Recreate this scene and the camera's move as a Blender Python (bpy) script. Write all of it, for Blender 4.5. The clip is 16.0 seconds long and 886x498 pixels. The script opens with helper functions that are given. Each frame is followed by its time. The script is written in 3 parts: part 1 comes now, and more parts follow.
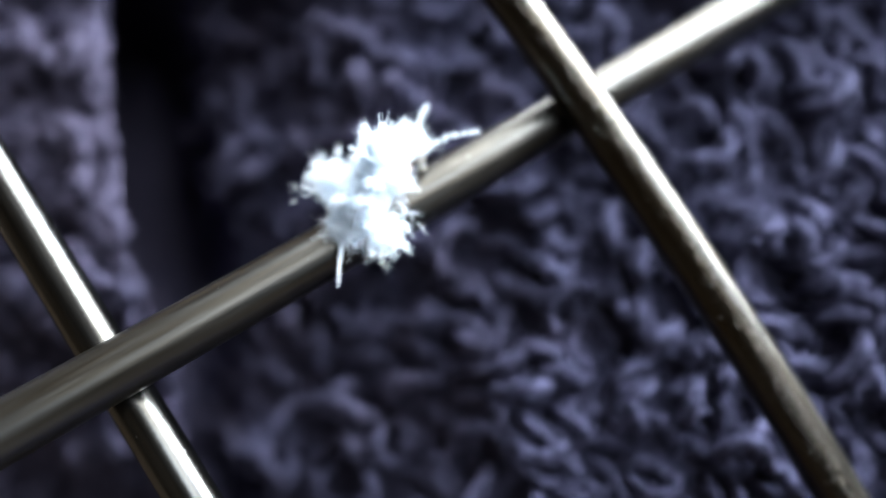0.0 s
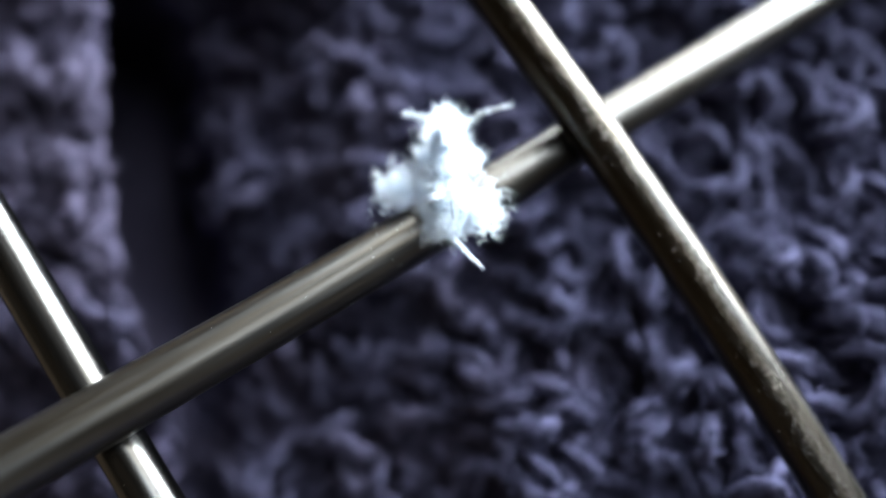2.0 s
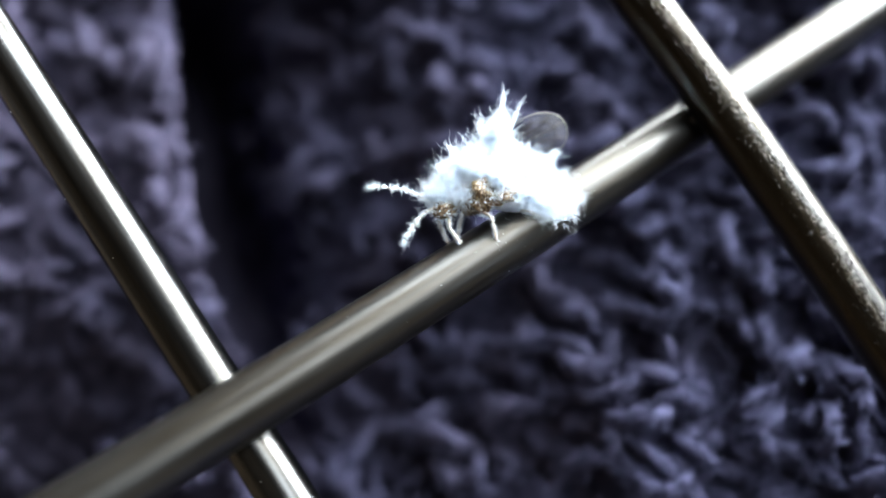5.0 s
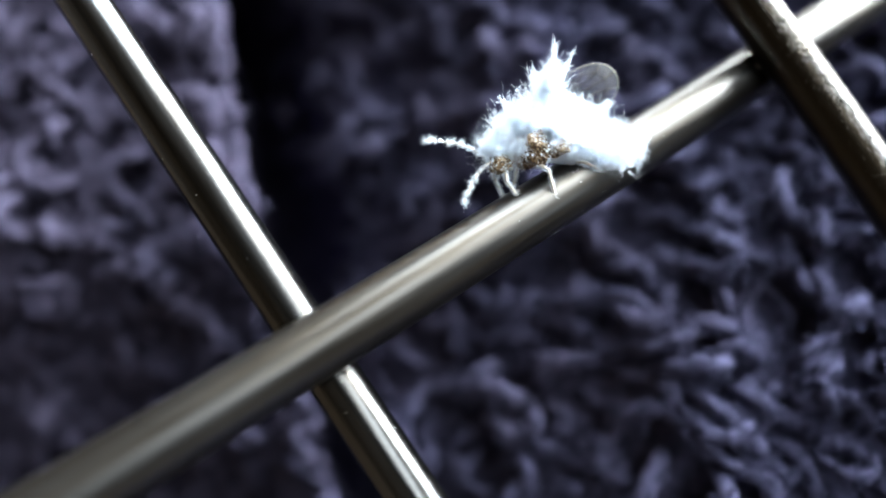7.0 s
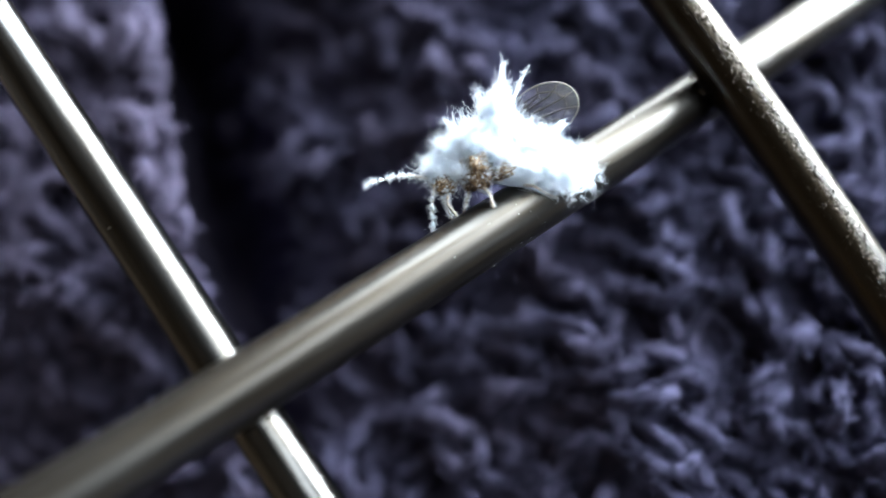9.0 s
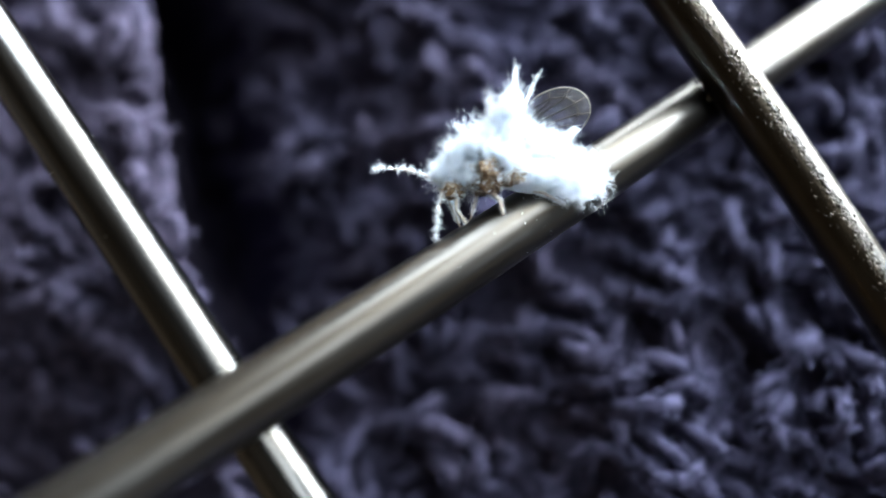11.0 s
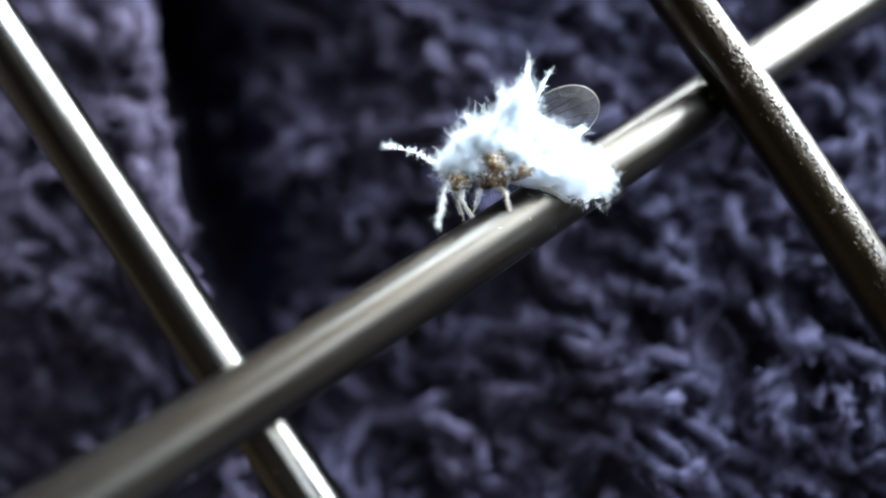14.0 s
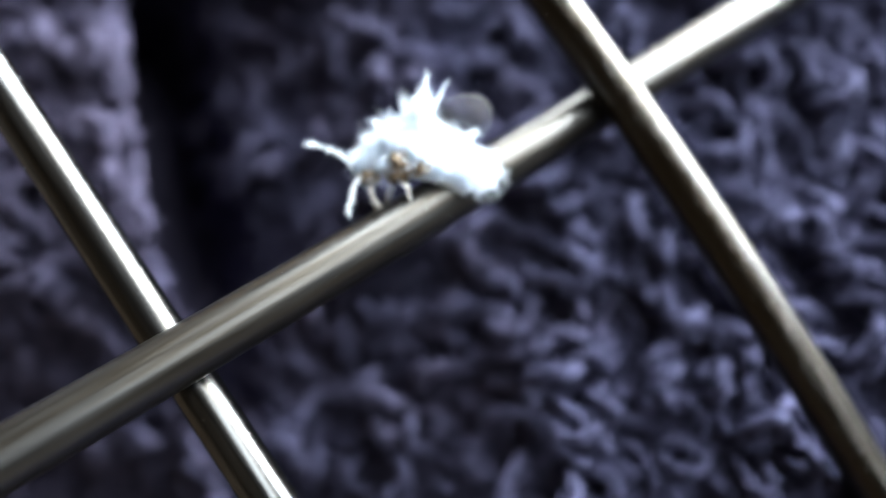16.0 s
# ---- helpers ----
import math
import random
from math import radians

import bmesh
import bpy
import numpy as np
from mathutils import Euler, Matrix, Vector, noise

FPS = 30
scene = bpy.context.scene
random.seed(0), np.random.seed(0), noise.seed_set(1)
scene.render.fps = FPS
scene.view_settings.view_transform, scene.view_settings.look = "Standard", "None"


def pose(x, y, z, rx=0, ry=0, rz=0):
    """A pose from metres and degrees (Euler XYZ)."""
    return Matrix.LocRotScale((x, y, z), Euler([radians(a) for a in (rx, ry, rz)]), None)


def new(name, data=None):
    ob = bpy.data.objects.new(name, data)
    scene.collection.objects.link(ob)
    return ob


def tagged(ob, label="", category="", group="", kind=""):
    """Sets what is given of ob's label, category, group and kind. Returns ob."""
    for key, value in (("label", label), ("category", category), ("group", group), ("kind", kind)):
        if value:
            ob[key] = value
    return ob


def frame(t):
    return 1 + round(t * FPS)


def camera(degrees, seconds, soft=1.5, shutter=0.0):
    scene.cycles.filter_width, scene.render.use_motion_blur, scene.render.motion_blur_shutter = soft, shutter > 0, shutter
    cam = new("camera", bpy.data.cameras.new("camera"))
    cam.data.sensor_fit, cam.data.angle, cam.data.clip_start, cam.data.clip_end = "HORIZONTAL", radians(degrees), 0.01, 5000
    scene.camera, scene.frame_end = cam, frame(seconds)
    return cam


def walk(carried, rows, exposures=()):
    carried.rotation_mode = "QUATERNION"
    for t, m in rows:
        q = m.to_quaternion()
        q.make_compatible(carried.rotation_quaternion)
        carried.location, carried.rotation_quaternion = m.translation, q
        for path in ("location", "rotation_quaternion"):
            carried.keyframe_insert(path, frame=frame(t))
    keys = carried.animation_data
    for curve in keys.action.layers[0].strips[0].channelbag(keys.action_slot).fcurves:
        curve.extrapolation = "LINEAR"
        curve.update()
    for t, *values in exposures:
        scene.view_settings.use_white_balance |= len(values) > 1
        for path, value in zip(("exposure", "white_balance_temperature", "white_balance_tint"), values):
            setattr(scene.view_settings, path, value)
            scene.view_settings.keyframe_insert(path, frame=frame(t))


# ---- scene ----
# A woolly winged aphid on a steel wire rack before a dark knitted fleece. Lengths below are in millimetres.
MM = 0.001
LIFT = 45.0  # height of the resting eye over the ground
PITCH = 35.0  # the view looks down by this much

cam = camera(60.0, 16.0, soft=1.7)
cam.data.dof.use_dof = True
cam.data.dof.focus_distance = 0.0290
cam.data.dof.aperture_fstop = 17.0
ROWS = [
    (0, 7.959, -3.040, 1.839, 55.130, 2.032, 3.534),
    (0.5, 8.533, -1.461, 2.576, 55.768, 2.061, 3.678),
    (1, 11.206, -1.141, 3.101, 55.900, 2.120, 3.515),
    (1.5, 9.782, -1.774, 1.677, 56.776, 1.986, 3.250),
    (2, 7.748, -1.501, 1.740, 56.322, 2.062, 3.616),
    (2.5, 6.898, -1.823, 1.618, 56.428, 1.937, 3.437),
    (3, 6.353, -1.576, 1.919, 56.647, 1.592, 3.527),
    (3.5, 5.158, -0.444, 1.907, 55.811, 2.218, 3.819),
    (6, 0.853, -1.611, 0.397, 55.101, 2.213, 3.010),
    (6.5, -0.001, -2.454, -0.049, 55.242, 2.366, 3.357),
    (7, -0.306, -2.465, -0.363, 55.153, 2.582, 3.404),
    (7.5, 0.197, -2.317, -0.454, 55.389, 2.142, 2.832),
    (8, 0.680, -2.055, -0.783, 55.866, -0.071, 0.037),
    (8.5, 0.670, -1.799, -0.882, 56.007, 0.389, 0.365),
    (9, 0.904, -0.644, -0.227, 55.336, 1.251, 1.403),
    (11.5, 0.123, 0.125, -0.146, 55.020, 0.185, 0.222),
    (12, 0.257, -0.089, -0.226, 55.204, -0.041, -0.077),
    (12.5, -0.000, -0.000, 0.000, 55.000, 0.000, 0.000),
    (13, 0.078, -0.044, 0.136, 55.101, 0.066, 0.239),
    (13.5, -0.040, -0.091, 0.100, 55.248, -0.085, 0.127),
    (14, -0.134, -0.036, -0.245, 55.008, 0.201, 0.423),
    (14.5, 0.218, -0.612, -0.023, 55.047, 0.044, 0.139),
    (15, 0.538, -1.094, 0.337, 55.368, 0.196, 0.289),
    (15.5, 1.512, -2.241, 1.010, 55.043, 0.121, 0.309),
    (16, 4.142, -4.485, 1.906, 55.375, 0.689, 0.864),
]
walk(cam, [(t, pose(x * MM, y * MM, (z + LIFT) * MM, rx, ry, rz)) for t, x, y, z, rx, ry, rz in ROWS],
     [(0, 0.54), (3.5, 0.46), (6, 0.68), (9, 0.66), (13, 0.56), (15, 0.63), (16, 0.83)])

# ---- light: tall windows to the right and ahead, a curtained one beside them and a roof window, in a plain brown room ----
WIN_X, WIN_Y, WIN_Z = 0.55, (0.06, 1.28), (0.2, 1.15)
SIDE_Y, SIDE_Z = (-0.95, 0.02), (0.68, 1.3)  # a dimmer, curtained window with a high sill beside it
NORTH_X, NORTH_Z = (-0.25, 0.5), (0.5, 1.32)
ROOF_X, ROOF_Y, ROOF_Z = (-0.05, 0.52), (0.25, 1.2), 1.42
world = bpy.data.worlds.new("world")
world.use_nodes = True
scene.world = world
sky = world.node_tree.nodes.new("ShaderNodeTexSky")
sky.sky_type, sky.sun_disc = "NISHITA", False
sky.sun_elevation, sky.sun_rotation = radians(50), radians(90)
world.node_tree.links.new(sky.outputs[0], world.node_tree.nodes["Background"].inputs[0])
world.node_tree.nodes["Background"].inputs[1].default_value = 0.1


def window_light(name, across, along, energy, m):
    lamp = new(name, bpy.data.lights.new(name, "AREA"))
    lamp.data.shape, lamp.data.size, lamp.data.size_y = "RECTANGLE", across, along
    lamp.data.energy, lamp.data.color = energy, (0.9, 0.965, 1.0)
    lamp.matrix_world = m


window_light("window_light", WIN_Z[1] - WIN_Z[0], WIN_Y[1] - WIN_Y[0], 205.0, pose(WIN_X + 0.02, sum(WIN_Y) / 2, sum(WIN_Z) / 2, 0, 90, 0))
window_light("curtained_window_light", SIDE_Z[1] - SIDE_Z[0], SIDE_Y[1] - SIDE_Y[0], 21.0, pose(WIN_X + 0.02, sum(SIDE_Y) / 2, sum(SIDE_Z) / 2, 0, 90, 0))
window_light("north_window_light", NORTH_X[1] - NORTH_X[0], NORTH_Z[1] - NORTH_Z[0], 46.0, pose(sum(NORTH_X) / 2, 1.32, sum(NORTH_Z) / 2, -90, 0, 0))
window_light("roof_window_light", ROOF_X[1] - ROOF_X[0], ROOF_Y[1] - ROOF_Y[0], 44.0, pose(sum(ROOF_X) / 2, sum(ROOF_Y) / 2, ROOF_Z + 0.02))

# ---- helpers ----
CP, SP = math.cos(radians(PITCH)), math.sin(radians(PITCH))


def place(x, y, z):
    """From the resting view's axes (right, down, ahead; mm) to the world (m)."""
    return Vector((x, z * CP - y * SP, LIFT - y * CP - z * SP)) * MM


def way(x, y, z):
    return Vector((x, z * CP - y * SP, -y * CP - z * SP)).normalized()


OUT = way(0, 0, -1)


def mesh(name, verts, faces, material, smooth=True):
    me = bpy.data.meshes.new(name)
    me.from_pydata([tuple(v) for v in verts], [], faces)
    me.materials.append(material)
    if smooth:
        me.polygons.foreach_set("use_smooth", [True] * len(me.polygons))
    me.update()
    return me


def part(name, me, parent, label="", kind=""):
    ob = new(name, me)
    ob.parent = parent
    return tagged(ob, label, kind=kind)


class Soup:
    """Collects tubes and lumps for one mesh."""

    def __init__(self):
        self.v, self.f = [], []

    def tube(self, pts, radii, sides=6, closed=True):
        pts = [Vector(p) for p in pts]
        base = len(self.v)
        side = None
        for i, p in enumerate(pts):
            d = (pts[min(i + 1, len(pts) - 1)] - pts[max(i - 1, 0)]).normalized()
            if side is None:
                side = d.orthogonal().normalized()
            side = (side - d * side.dot(d)).normalized()
            up = d.cross(side)
            for k in range(sides):
                a = 2 * math.pi * k / sides
                self.v.append(p + (side * math.cos(a) + up * math.sin(a)) * radii[i])
        for i in range(len(pts) - 1):
            for k in range(sides):
                a, b = base + i * sides + k, base + i * sides + (k + 1) % sides
                self.f.append((a, b, b + sides, a + sides))
        if closed:
            self.f.append(tuple(base + k for k in reversed(range(sides))))
            self.f.append(tuple(base + (len(pts) - 1) * sides + k for k in range(sides)))
        return self

    def lump(self, c, r, rough=0.15, scale=2.0, level=3, axes=None):
        bm = bmesh.new()
        bmesh.ops.create_icosphere(bm, subdivisions=level, radius=1.0)
        base = len(self.v)
        m = axes or Matrix.Identity(3)
        for v in bm.verts:
            n = v.co.normalized()
            k = 1 + rough * noise.fractal(n * scale + Vector(c) * 3, 1.0, 2.0, 3)
            self.v.append(Vector(c) + m @ Vector((n.x * r[0] * k, n.y * r[1] * k, n.z * r[2] * k)))
        for fc in bm.faces:
            self.f.append(tuple(base + v.index for v in fc.verts))
        bm.free()
        return self

    def make(self, name, material, scale=MM):
        return mesh(name, [Vector(p) * scale for p in self.v], self.f, material)


# ---- materials ----
def material(name, color, rough, metal=0.0):
    m = bpy.data.materials.new(name)
    m.use_nodes = True
    b = m.node_tree.nodes["Principled BSDF"]
    b.inputs["Base Color"].default_value = (*color, 1)
    b.inputs["Roughness"].default_value = rough
    b.inputs["Metallic"].default_value = metal
    return m, m.node_tree.nodes, m.node_tree.links, b


def ramp(nodes, links, source, stops):
    r = nodes.new("ShaderNodeValToRGB")
    while len(r.color_ramp.elements) < len(stops):
        r.color_ramp.elements.new(0.5)
    for e, (at, c) in zip(r.color_ramp.elements, stops):
        e.position, e.color = at, (*c, 1)
    links.new(source, r.inputs[0])
    return r.outputs[0]


def noise_tex(nodes, links, scale, detail=3.0, space=None):
    n = nodes.new("ShaderNodeTexNoise")
    n.inputs["Scale"].default_value, n.inputs["Detail"].default_value = scale, detail
    if space:
        links.new(space, n.inputs["Vector"])
    return n.outputs["Fac"]


def steel(name, color, rough, pits, grain, metal, band=None):
    """Drawn steel: lengthwise brush marks; band, if given, is the side (own space) along which the skin is pitted; the
    flank away from it is coloured darker to stand for shade.
    """
    m, n, l, b = material(name, color, rough, metal)
    co = n.new("ShaderNodeTexCoord").outputs["Object"]
    long = n.new("ShaderNodeMapping")
    long.inputs["Scale"].default_value = (0.04, 1, 1)
    l.new(co, long.inputs[0])
    broad = noise_tex(n, l, 2200, 4, long.outputs[0])
    brush = noise_tex(n, l, 6000, 3, long.outputs[0])
    l.new(ramp(n, l, broad, [(0.38, (color[0] * 0.85, color[1] * 0.76, color[2] * 0.64)), (0.62, color)]), b.inputs["Base Color"])
    l.new(ramp(n, l, brush, [(0.35, [rough * 0.85] * 3), (0.7, [rough * 1.2] * 3)]), b.inputs["Roughness"])
    bump = n.new("ShaderNodeBump")
    bump.inputs["Strength"].default_value, bump.inputs["Distance"].default_value = 0.045, 0.00006
    l.new(brush, bump.inputs["Height"])
    last = bump
    if pits:
        fine = noise_tex(n, l, grain, 3, co)
        relief = n.new("ShaderNodeBump")
        relief.inputs["Distance"].default_value = 0.00015
        l.new(ramp(n, l, fine, [(0.38, (0, 0, 0)), (0.62, (1, 1, 1))]), relief.inputs["Height"])
        l.new(bump.outputs[0], relief.inputs["Normal"])
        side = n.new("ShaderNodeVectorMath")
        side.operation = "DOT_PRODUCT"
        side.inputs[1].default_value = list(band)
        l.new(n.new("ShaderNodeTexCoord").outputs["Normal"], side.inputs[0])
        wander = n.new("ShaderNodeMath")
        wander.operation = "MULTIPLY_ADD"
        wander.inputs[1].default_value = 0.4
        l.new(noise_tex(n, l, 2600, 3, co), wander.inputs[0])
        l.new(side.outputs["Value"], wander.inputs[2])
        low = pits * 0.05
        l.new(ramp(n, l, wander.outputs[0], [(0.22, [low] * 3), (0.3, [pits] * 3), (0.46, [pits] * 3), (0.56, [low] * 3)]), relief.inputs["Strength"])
        # shade painted into the colour: over the pits and the whole lower left flank
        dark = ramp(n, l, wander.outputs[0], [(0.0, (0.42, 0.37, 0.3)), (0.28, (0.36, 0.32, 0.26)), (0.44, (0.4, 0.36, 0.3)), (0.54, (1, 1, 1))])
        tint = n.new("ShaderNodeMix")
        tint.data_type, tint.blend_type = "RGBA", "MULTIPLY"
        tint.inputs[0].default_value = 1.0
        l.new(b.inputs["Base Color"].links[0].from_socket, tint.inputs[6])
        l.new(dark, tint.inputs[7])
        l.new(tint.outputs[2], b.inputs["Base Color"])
        last = relief
    l.new(last.outputs[0], b.inputs["Normal"])
    return m


STEEL = steel("polished_steel", (0.06, 0.064, 0.068), 0.22, 0, 5000, 1.0)
SATIN = steel("satin_steel", (0.05, 0.0505, 0.05), 0.36, 0, 6000, 0.98)


def fleece_material():
    m, n, l, b = material("fleece", (0.05, 0.045, 0.07), 0.9)
    co = n.new("ShaderNodeTexCoord").outputs["Object"]
    fine = noise_tex(n, l, 1900, 5, co)
    cool = ramp(n, l, fine, [(0.34, (0.015, 0.016, 0.031)), (0.68, (0.055, 0.056, 0.103))])
    warm = ramp(n, l, fine, [(0.34, (0.013, 0.012, 0.022)), (0.68, (0.058, 0.053, 0.086))])
    mix = n.new("ShaderNodeMix")
    mix.data_type = "RGBA"
    # the colour turns from brownish to bluish along the cloth
    along = n.new("ShaderNodeSeparateXYZ")
    l.new(co, along.inputs[0])
    blend = n.new("ShaderNodeMath")
    blend.operation = "MULTIPLY_ADD"
    blend.inputs[1].default_value = -14.0
    l.new(along.outputs[0], blend.inputs[0])
    l.new(noise_tex(n, l, 160, 3, co), blend.inputs[2])
    l.new(ramp(n, l, blend.outputs[0], [(0.35, (0, 0, 0)), (0.8, (1, 1, 1))]), mix.inputs[0])
    l.new(cool, mix.inputs[6])
    l.new(warm, mix.inputs[7])
    l.new(mix.outputs[2], b.inputs["Base Color"])
    b.inputs["Specular IOR Level"].default_value = 0.03
    bump = n.new("ShaderNodeBump")
    bump.inputs["Strength"].default_value, bump.inputs["Distance"].default_value = 0.8, 0.0002
    l.new(noise_tex(n, l, 5000, 3, co), bump.inputs["Height"])
    l.new(bump.outputs[0], b.inputs["Normal"])
    return m


FLEECE = fleece_material()


def wood_material(name, light):
    m, n, l, b = material(name, (0.16, 0.09, 0.045), 0.6)
    co = n.new("ShaderNodeTexCoord").outputs["Object"]
    l.new(ramp(n, l, noise_tex(n, l, 6, 6, co), [(0.3, (0.02 * light, 0.013 * light, 0.007 * light)), (0.7, (0.045 * light, 0.030 * light, 0.017 * light))]), b.inputs["Base Color"])
    return m


BROWN = wood_material("brown_wood", 1.0)
OAK = wood_material("golden_oak", 6.0)
BOARDS = wood_material("oak_boards", 1.0)


def wool_material():
    m, n, l, b = material("wax_wool", (0.93, 0.95, 0.975), 0.7)
    tr = n.new("ShaderNodeBsdfTranslucent")
    tr.inputs[0].default_value = (0.86, 0.93, 0.99, 1)
    mix = n.new("ShaderNodeMixShader")
    mix.inputs[0].default_value = 0.78
    l.new(b.outputs[0], mix.inputs[1])
    l.new(tr.outputs[0], mix.inputs[2])
    l.new(mix.outputs[0], n["Material Output"].inputs[0])
    return m


WOOL = wool_material()


def chitin_material():
    m, n, l, b = material("brown_chitin", (0.3, 0.2, 0.1), 0.45)
    co = n.new("ShaderNodeTexCoord").outputs["Object"]
    l.new(ramp(n, l, noise_tex(n, l, 14000, 3, co), [(0.38, (0.012, 0.006, 0.003)), (0.48, (0.1, 0.055, 0.02)), (0.57, (0.27, 0.185, 0.08)), (0.68, (0.7, 0.66, 0.58))]), b.inputs["Base Color"])
    bump = n.new("ShaderNodeBump")
    bump.inputs["Strength"].default_value, bump.inputs["Distance"].default_value = 0.6, 0.00005
    l.new(noise_tex(n, l, 12000, 2, co), bump.inputs["Height"])
    l.new(bump.outputs[0], b.inputs["Normal"])
    return m


CHITIN = chitin_material()
LEG = material("pale_leg", (0.36, 0.31, 0.24), 0.55)[0]
VEIN = material("wing_vein", (0.02, 0.016, 0.014), 0.95)[0]
RIM = material("wing_rim", (0.13, 0.125, 0.12), 0.7)[0]


def wing_material():
    m, n, l, b = material("clear_wing", (0.8, 0.82, 0.85), 0.25)
    clear = n.new("ShaderNodeBsdfTransparent")
    mix = n.new("ShaderNodeMixShader")
    mix.inputs[0].default_value = 0.03
    l.new(clear.outputs[0], mix.inputs[1])
    l.new(b.outputs[0], mix.inputs[2])
    l.new(mix.outputs[0], n["Material Output"].inputs[0])
    return m


WING = wing_material()


# ---- the room: plain walls that close the place ----
FLOOR_Z = -0.02


def boxes(name, parts, material):
    v, f = [], []
    for (x0, x1), (y0, y1), (z0, z1) in parts:
        n = len(v)
        v += [(x, y, z) for x in (x0, x1) for y in (y0, y1) for z in (z0, z1)]
        f += [tuple(n + i for i in q) for q in ((0, 1, 3, 2), (4, 6, 7, 5), (0, 4, 5, 1), (2, 3, 7, 6), (0, 2, 6, 4), (1, 5, 7, 3))]
    return mesh(name, v, f, material, False)


def build_room():
    x0, x1, y0, y1, top, t = -1.6, WIN_X, -1.5, 1.3, ROOF_Z, 0.08
    for name, label, parts in (
        ("floor", "brown oak boards under the fleece", [((x0, x1), (y0, y1), (FLOOR_Z - t, FLOOR_Z))]),
        ("ceiling", "plain brown ceiling with a roof window", [
            ((x0, ROOF_X[0]), (y0, y1), (top, top + t)), ((ROOF_X[1], x1), (y0, y1), (top, top + t)),
            (ROOF_X, (y0, ROOF_Y[0]), (top, top + t)), (ROOF_X, (ROOF_Y[1], y1), (top, top + t))]),
        ("wall_west", "plain brown wall", [((x0 - t, x0), (y0 - t, y1 + t), (FLOOR_Z - t, top + t))]),
        ("wall_south", "plain brown wall", [((x0, x1), (y0 - t, y0), (FLOOR_Z - t, top + t))]),
        ("wall_north", "plain golden oak wall with a window opening", [
            ((x0, NORTH_X[0]), (y1, y1 + t), (FLOOR_Z - t, top + t)), ((NORTH_X[1], x1), (y1, y1 + t), (FLOOR_Z - t, top + t)),
            (NORTH_X, (y1, y1 + t), (FLOOR_Z - t, NORTH_Z[0])), (NORTH_X, (y1, y1 + t), (NORTH_Z[1], top + t))]),
        ("wall_east", "plain brown wall with two window openings", [
            ((x1, x1 + t), (y0 - t, SIDE_Y[0]), (FLOOR_Z - t, top + t)), ((x1, x1 + t), (SIDE_Y[1], WIN_Y[0]), (FLOOR_Z - t, top + t)),
            ((x1, x1 + t), SIDE_Y, (FLOOR_Z - t, SIDE_Z[0])), ((x1, x1 + t), SIDE_Y, (SIDE_Z[1], top + t)), ((x1, x1 + t), (WIN_Y[1], y1 + t), (FLOOR_Z - t, top + t)),
            ((x1, x1 + t), WIN_Y, (FLOOR_Z - t, WIN_Z[0])), ((x1, x1 + t), WIN_Y, (WIN_Z[1], top + t))])):
        tagged(new(name, boxes(name, parts, {"wall_north": OAK, "floor": BOARDS}.get(name, BROWN))), label, name.split("_")[0], kind="structure")


build_room()


# ---- the fleece: one draped sheet with a deep fold, and its pile of loops ----
def step(a, b, x):
    k = min(1.0, max(0.0, (x - a) / (b - a)))
    return k * k * (3 - 2 * k)


def sheet(x, y):
    """How far ahead the fleece lies at (x, y) of the resting view."""
    z = 40.0 - 0.12 * x - 0.35 * y
    z += 1.4 * noise.noise(Vector((x * 0.09, y * 0.09, 3.1))) + 0.7 * noise.noise(Vector((x * 0.3, y * 0.3, 7.7)))
    z += 0.7 * max(0.0, y - 1) * (1 - step(-16, -5, x))
    z -= 4.0 * (1 - step(-20, -6, x))
    return z


def fold(x, y):
    """How far a place lies beyond the lip of the fold."""
    return x + 16.1 - 0.28 * (y + 10.5)


def fleece(x, y, out=0.0):
    """A place on the fleece, out mm proud of it: a narrow black fold undercuts the lump beside it, and a wide hollow falls into it from the other side."""
    s = fold(x, y)
    shut = step(-5, 12, y)
    lip = step(-0.6, 0.6, s) * step(-28, -19, y)  # the fold is closed beyond the view, added to keep light from running down it
    deep = lip * ((20.0 - 13.0 * shut) * (1 - step(3.2, 6.6, s)) + 9.0 * (1 - step(18, 36, y)) * (1 - step(1.5, 20 + 0.15 * y, s)))
    away = 1.5 * (step(-36, -13, s) - step(-8, -0.4, s))
    return place(x - 0.42 * deep - 24.0 * lip * (1 - lip) * (1 - 0.6 * shut), y, sheet(x, y) + deep + away - out)


